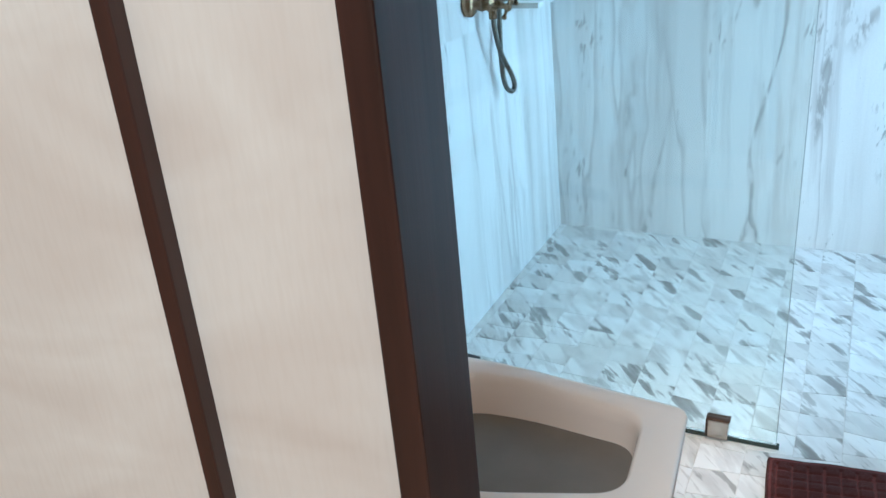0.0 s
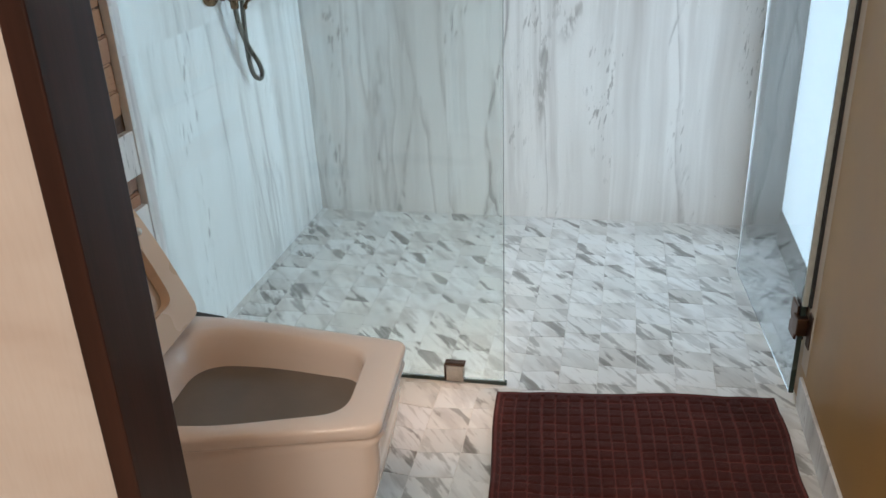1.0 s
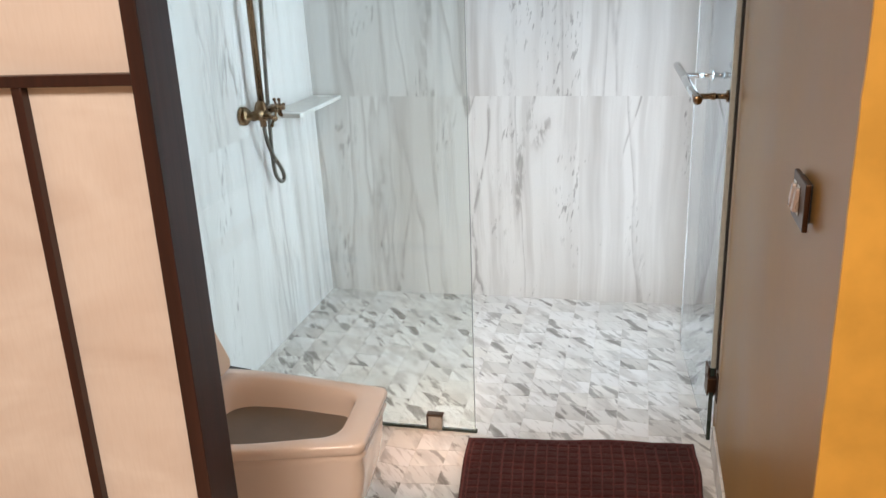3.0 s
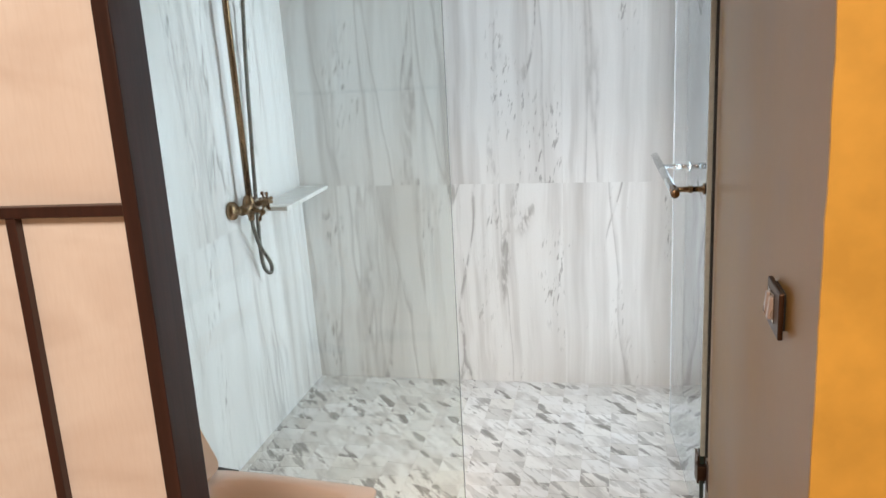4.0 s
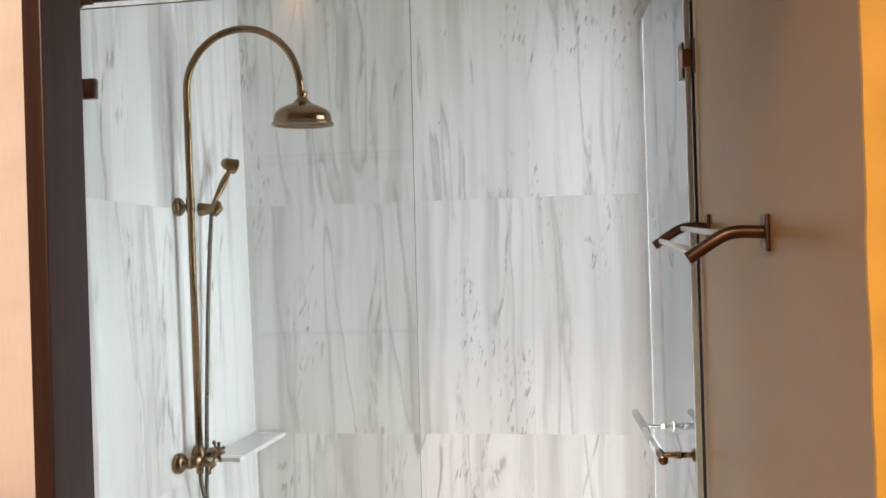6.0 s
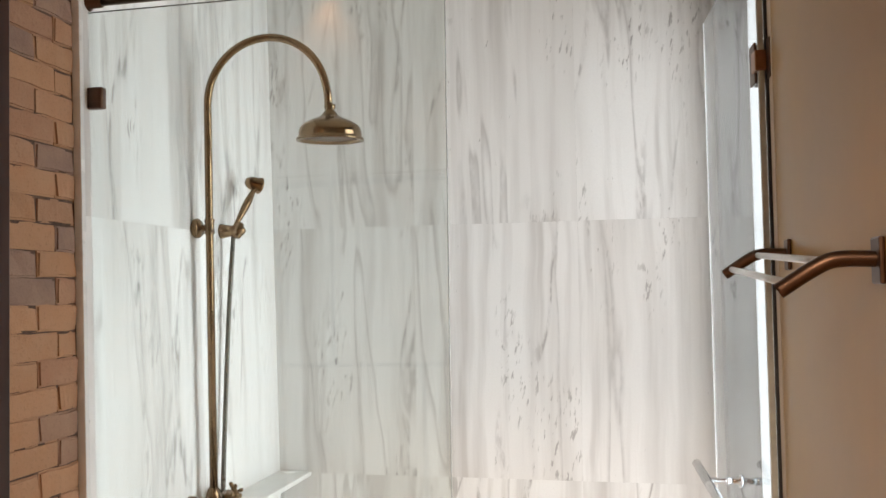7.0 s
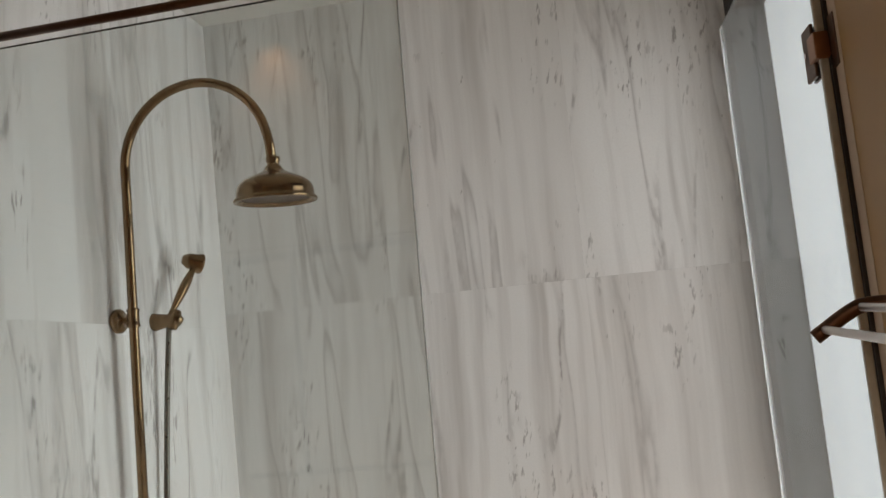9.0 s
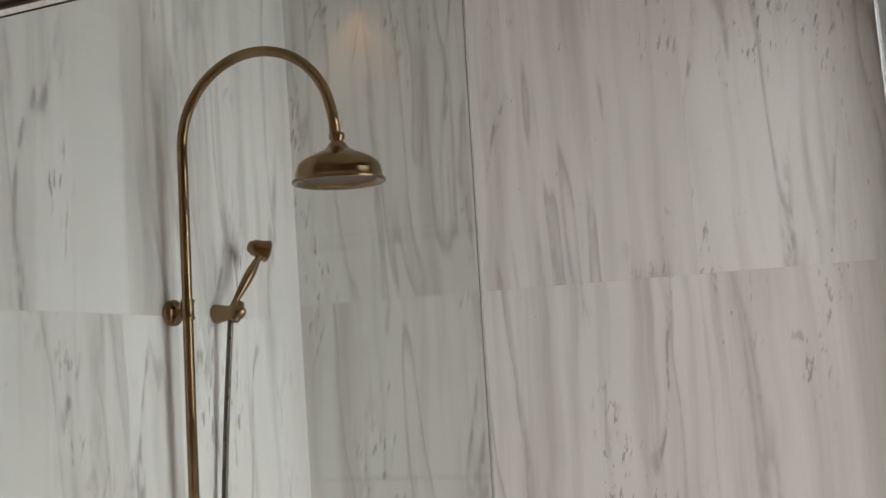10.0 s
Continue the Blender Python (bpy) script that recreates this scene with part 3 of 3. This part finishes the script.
hose_pts = [(0.0, 0.0, vz - 0.04), (0.0, 0.012, vz - 0.11), (0.003, 0.05, vz - 0.18), (0.006, 0.105, vz - 0.235), (0.006, 0.130, vz - 0.280), (-0.002, 0.116, vz - 0.300), (-0.012, 0.080, vz - 0.265), (-0.018, 0.084, vz - 0.17), (-0.025, 0.110, vz - 0.08), (-0.030, 0.128, vz + 0.05), (-0.030, 0.160, vz + 0.35), (-0.026, 0.188, vz + 0.65), (-0.012, 0.200, 1.838)]
part("hose", tube(hose_pts, 0.0080, 12, 3), HOSE, col, "ribbed metal hose", smooth=True)

shelf = tagged(part("corner_shelf", block(-0.505, -0.333, 2.50, 2.998, 0.915, 0.932, 0.002), WHITE_STONE), "white stone shelf slab in the shower corner", "shelf")

# ---- right wall fittings ----
rail = thing("towel_rail", "bronze double towel rail on the beige wall", "towel rail", (WX, 0, 1.68))
for y, dz in ((0.985, -0.012), (1.64, 0.022)):
    part("arm", tube([(-0.006, y, dz), (-0.052, y, dz + 0.002), (-0.075, y, dz - 0.004), (-0.130, y + 0.012, dz - 0.042)], 0.0112, 16, 2), BRONZE, rail, smooth=True)
    part("wall_plate", block(-0.008, 0.0, y - 0.022, y + 0.022, dz - 0.034, dz + 0.030, 0.003), BRONZE, rail)
for x, z in ((-0.116, -0.031), (-0.064, -0.002)):
    part("bar", tube([(x, 0.995, z - 0.012), (x, 1.645, z + 0.022)], 0.0062), SATIN, rail, "thin satin steel bar", smooth=True)
sw = thing("switch_plate", "dark bronze switch plate with two pale rocker levers", "switch", (WX, 0.742, 1.109))
part("plate", block(-0.0155, -0.0070, -0.055, 0.055, -0.044, 0.034, 0.0022), BRONZE, sw)
part("back_box", block(-0.0070, 0.0, -0.030, 0.046, -0.036, 0.027, 0.001), SEAL, sw)
for y in (-0.004, 0.027):
    part("bezel", block(-0.0170, -0.0156, y - 0.012, y + 0.012, -0.028, 0.020, 0.0005), PEWTER, sw, "brushed grey inset")
    bm = block(-0.0045, 0.0045, -0.0080, 0.0080, -0.019, 0.019, 0.002)
    for v in bm.verts:
        v.co.y *= 1.0 - 6.0 * max(0.0, v.co.z)
    part("lever", bm, LEVER, sw, "pale pinkish lever", m=pose(-0.0190, y, -0.004, 0, 6, 0))

# ---- bath mat ----
mat_thing = thing("bath_mat", "dark brown terry bath mat with woven squares", "bath mat")
mat_thing.matrix_world = Matrix.Translation((0.848, 1.533, 0)) @ pose(0, 0, 0, 0, 0, 6.0)
bm = bmesh.new()
NX, NY, MWX, MWY = 240, 160, 0.724, 0.480
rows, rib = [], {}
for j in range(NY + 1):
    r = []
    for i in range(NX + 1):
        u, v = i / NX, j / NY
        x, y = (u - 0.5) * MWX, (v - 0.5) * MWY
        edge = min(u, 1 - u) * MWX, min(v, 1 - v) * MWY
        gx, gy = (x / 0.034) % 1.0, (y / 0.033 + 0.12 * noise.noise((x * 9, y * 9, 3))) % 1.0
        inside = min(edge) > 0.018
        groove = min(min(gx, 1 - gx), min(gy, 1 - gy)) < 0.10
        z = 0.013 - (0.0042 if inside and groove else 0.0) - (0.011 if min(edge) < 0.002 else 0)
        z += 0.0022 * noise.noise((x * 16, y * 30, 0)) + 0.008 * max(0, noise.noise((x * 5, y * 11, 5.0)))
        x += 0.010 * noise.noise((y * 6, 2.0 + 3 * (u > 0.5), 0)) * (0.3 + 1.4 * abs(u - 0.5))
        y += 0.009 * noise.noise((x * 4, 7.0, 0))
        x -= 0.032 * u * (1 - v)
        rib[i, j] = (inside and groove) or 0.004 < min(edge) < 0.013
        r.append(bm.verts.new((x, y, z)))
    rows.append(r)
for j, (a, b) in enumerate(zip(rows, rows[1:])):
    for i in range(NX):
        f = bm.faces.new((a[i], a[i + 1], b[i + 1], b[i]))
        f.material_index = 1 if rib[i, j] and rib[i + 1, j + 1] else 0
cloth = part("cloth", bm, TERRY, mat_thing, smooth=True)
cloth.data.materials.append(TERRY_RIB)
part("backing", block(-MWX / 2 + 0.012, MWX / 2 - 0.042, -MWY / 2 + 0.006, MWY / 2 - 0.006, 0.0, 0.004), TERRY, mat_thing)

# ---- toilet ----
toilet = thing("toilet", "cream ceramic toilet with seat and lid raised", "toilet")
toilet.matrix_world = pose(0, 1.0735, 0, 0, 0, 4.3)


def bowl_ring(z, x0, x1, wb, wf, chop=0.05, back=0.03, k=10):
    """An outline: narrow at the front (x1), swelling to full width half way back (towards x0), corners rounded."""
    xm = x0 + (x1 - x0) * 0.42
    pts = []
    corners = [((x0, -wb), back), ((xm, -wb), min(0.1, (xm - x0) * 0.4)), ((x1, -wf), chop), ((x1, wf), chop), ((xm, wb), min(0.1, (xm - x0) * 0.4)), ((x0, wb), back)]
    n = len(corners)
    for i, (c, r) in enumerate(corners):
        p, q = Vector(corners[i - 1][0]), Vector(corners[(i + 1) % n][0])
        c = Vector(c)
        a, b = c + (p - c).normalized() * r, c + (q - c).normalized() * r
        for j in range(k):
            t = j / (k - 1)
            m = a.lerp(c, t).lerp(c.lerp(b, t), t)
            pts.append((m.x, m.y, z))
    return pts


outer = [bowl_ring(0.0, -0.30, 0.245, 0.165, 0.095, 0.04), bowl_ring(0.012, -0.30, 0.250, 0.167, 0.096, 0.04)]
for q in range(1, 8):
    h = 0.012 + 0.375 * q / 7
    outer.append(bowl_ring(h, -0.30, 0.250 + 0.112 * math.sin(math.pi / 2 * q / 7), 0.167 + 0.045 * q / 7, 0.096 + 0.036 * q / 7, 0.03))
outer += [bowl_ring(0.403, -0.30, 0.371, 0.212, 0.133, 0.024), bowl_ring(0.407, -0.30, 0.369, 0.209, 0.130, 0.024), bowl_ring(0.411, -0.30, 0.365, 0.214, 0.136, 0.024), bowl_ring(0.414, -0.30, 0.369, 0.217, 0.139, 0.024), bowl_ring(0.432, -0.30, 0.373, 0.220, 0.142, 0.024), bowl_ring(0.438, -0.30, 0.371, 0.218, 0.140, 0.024), bowl_ring(0.440, -0.30, 0.367, 0.214, 0.136, 0.024)]
inner = [bowl_ring(0.440, -0.100, 0.308, 0.170, 0.108, 0.05, 0.085), bowl_ring(0.437, -0.092, 0.304, 0.163, 0.103, 0.05, 0.085), bowl_ring(0.428, -0.083, 0.300, 0.154, 0.098, 0.05, 0.085), bowl_ring(0.41, -0.072, 0.297, 0.144, 0.096, 0.045, 0.083), bowl_ring(0.385, -0.062, 0.294, 0.133, 0.094, 0.045, 0.08), bowl_ring(0.355, -0.052, 0.289, 0.121, 0.089, 0.045, 0.077), bowl_ring(0.30, -0.04, 0.25, 0.09, 0.065, 0.04, 0.05), bowl_ring(0.24, -0.04, 0.18, 0.06, 0.05, 0.03, 0.04)]
bowl_bm = loft(outer + inner, True, True)
for f in bowl_bm.faces:
    c = f.calc_center_median()
    f.smooth = len(f.verts) == 4
part("bowl", bowl_bm, CERAMIC, toilet)
# Flat opaque sheet makes the bowl's opening grey-brown.
part("water", loft([bowl_ring(0.373, -0.0580, 0.2918, 0.1285, 0.0922, 0.045, 0.079), bowl_ring(0.3745, -0.0580, 0.2918, 0.1285, 0.0922, 0.045, 0.079)]), BOWL_SHEET, toilet, "flat opaque grey-brown sheet across the bowl")
part("tank", loft([bowl_ring(0.40, -0.438, -0.245, 0.19, 0.18, 0.03), bowl_ring(0.71, -0.438, -0.235, 0.215, 0.205, 0.03)]), CERAMIC, toilet)
part("tank_lid", loft([bowl_ring(0.71, -0.440, -0.225, 0.235, 0.235, 0.03), bowl_ring(0.752, -0.440, -0.220, 0.24, 0.24, 0.03), bowl_ring(0.762, -0.432, -0.23, 0.23, 0.23, 0.03)]), WHITE_STONE, toilet, "white tank lid")
bm = block(-0.19, -0.04, 0.216, 0.243, 0.405, 0.449, 0.003)
for v in bm.verts:
    if v.co.x > -0.1:
        v.co.z -= 0.022 if v.co.z > 0.42 else 0.0
part("hinge_cover", bm, SEAL, toilet, "black plastic hinge cover")


def seat_ring(t0, t1, hole):
    out = [bowl_ring(t0, 0, 0.43, 0.185, 0.14, 0.07), bowl_ring(t1, 0, 0.43, 0.185, 0.14, 0.07)]
    if not hole:
        return loft(out)
    inn = [bowl_ring(t1, 0.06, 0.375, 0.125, 0.09, 0.07), bowl_ring(t0, 0.06, 0.375, 0.125, 0.09, 0.07)]
    return loft(out + inn + [out[0]], False, False)


up = pose(-0.092, 0.012, 0.455, 0, -113, 0)
part("seat", seat_ring(-0.022, 0.0, True), SEAT_PLASTIC, toilet, m=up)
part("lid", seat_ring(0.004, 0.022, False), LID_PLASTIC, toilet, "pale lid", m=up)
for y in (-0.11, 0.11):
    part("bumper", lathe([(0.008, 0), (0.008, 0.004), (0.005, 0.008)], (0, 0, -1), (0.21, y * 1.3, -0.022), 14), WHITE_STONE, toilet, m=up)
for y in (-0.08, 0.08):
    part("hinge", tube([(-0.13, y - 0.02, 0.455), (-0.13, y + 0.02, 0.455)], 0.014), SEAT_PLASTIC, toilet, smooth=True)

# ---- marble slabs ----
def slab_mesh(w, h, axis):
    bm = block(0, w - 0.0002, 0, 0.02, 0, h - 0.0002) if axis == "x" else block(0, 0.02, 0, w - 0.0002, 0, h - 0.0002)
    me = bpy.data.meshes.new("marble_slab")
    bm.to_mesh(me)
    bm.free()
    me.materials.append(MARBLE)
    return me


for z0, z1 in ((0.0, 0.925), (0.925, 1.894), (1.894, CEIL)):
    me = slab_mesh(0.632, z1 - z0, "x")
    for i in range(3):
        piece("marble_slab", me, wall_north, pose(-0.535 + 0.632 * i, 0.0, z0))
for z0, z1 in ((0.0, 0.885), (0.885, 1.848), (1.848, CEIL + 0.02)):
    me = slab_mesh(0.626, z1 - z0, "y")
    for i in range(2):
        piece("marble_slab", me, wall_west, pose(-0.02, 1.752 + 0.626 * i, z0))
part("corner_trim", block(-0.02, 0.004, 1.735, 1.752, 0, CEIL, 0.002), WHITE_STONE, wall_west, "pale stone edge strip")

# ---- bricks ----
def brick_mesh(k, length):
    """A worn brick with uneven rounded edges."""
    r = random.Random(k)
    bm = block(-0.03, 0.0, 0.0, length, 0.0, 0.0664)
    bmesh.ops.subdivide_edges(bm, edges=[e for e in bm.edges if abs((e.verts[0].co - e.verts[1].co).y) > 0.05], cuts=3)
    bmesh.ops.bevel(bm, geom=[e for e in bm.edges if all(v.co.x > -0.001 for v in e.verts) and e.calc_face_angle(0) > 1.0], offset=0.0050, segments=2, affect="EDGES")
    for v in bm.verts:
        p = v.co * 22 + Vector((k * 9.1, 0, 0))
        v.co += Vector((0.0055 * noise.noise(p), 0.0055 * noise.noise(p + Vector((3, 7, 1))), 0.0055 * noise.noise(p * 0.7 + Vector((11, 2, 5)))))
    me = bpy.data.meshes.new("brick")
    bm.to_mesh(me)
    bm.free()
    me.materials.append(BRICK)
    return me


whole = [brick_mesh(k, 0.1890) for k in range(7)]
ends = {0: [brick_mesh(20 + k, 0.078) for k in range(3)], 1: [brick_mesh(30 + k, 0.150) for k in range(3)]}
rb = random.Random(5)
for r in range(43):
    z = 0.0672 * r + 0.003
    if z < 0.45 or 0.55 < z < 0.68:
        continue
    y = 1.734
    odd = rb.uniform(-0.008, 0.008)
    first = ends[r % 2][rb.randrange(3)]
    y -= (0.078 if r % 2 == 0 else 0.150)
    piece("brick", first, wall_west, pose(rb.uniform(-0.017, -0.012), y, z, rb.uniform(-0.5, 0.5)))
    for i in range(6):
        y -= 0.190
        piece("brick", whole[rb.randrange(7)], wall_west, pose(rb.uniform(-0.0150, -0.0120), y + rb.uniform(-0.0015, 0.0015), z + rb.uniform(-0.0016, 0.0016), rb.uniform(-0.5, 0.5), 0, rb.uniform(-0.4, 0.4)))

# marble band and dado under the bricks
part("marble_band", block(-0.022, 0.001, 0.55, 1.7335, 0.588, 0.702, 0.002), MARBLE, wall_west)
part("marble_dado", block(-0.022, 0.001, 0.55, 1.7335, 0.0, 0.505, 0.002), MARBLE, wall_west)

# ---- floor tiles ----
def tile_mesh(w, y0, y1, s0, s1):
    """A four-sided tile with slanted near and far edges and eased arrises."""
    g = 0.0008
    lo = [(g, y0 + g), (w - g, y0 + s0 + g), (w - g, y1 + s1 - g), (g, y1 - g)]
    cx, cy = sum(p[0] for p in lo) / 4, sum(p[1] for p in lo) / 4
    pts = [(x, y, -0.006) for x, y in lo] + [(x, y, -0.0006) for x, y in lo] + [(cx + (x - cx) * 0.982, cy + (y - cy) * 0.982, 0.0) for x, y in lo]
    faces = [(a + i, a + (i + 1) % 4, a + 4 + (i + 1) % 4, a + 4 + i) for a in (0, 4) for i in range(4)] + [(8, 9, 10, 11)]
    me = bpy.data.meshes.new("tile")
    me.from_pydata(pts, [], faces)
    me.materials.append(MOSAIC)
    return me


rt = random.Random(11)
for i in range(19):
    x = -0.52 + 0.104 * i
    y, slant = rt.uniform(-0.09, 0.0), 0.0
    lean = rt.choice((-1, 1))
    while y < 2.50:
        step = rt.uniform(0.084, 0.104)
        nxt = lean * rt.uniform(0.002, 0.018) if rt.random() < 0.8 else -lean * 0.008
        me = tile_mesh(0.104, 0.0, step, slant, nxt)
        piece("tile", me, shower_floor if 0.50 + y + step / 2 > 1.79 else floor, pose(x, 0.50 + y, rt.uniform(-0.0004, 0.0004)))
        y, slant = y + step, nxt
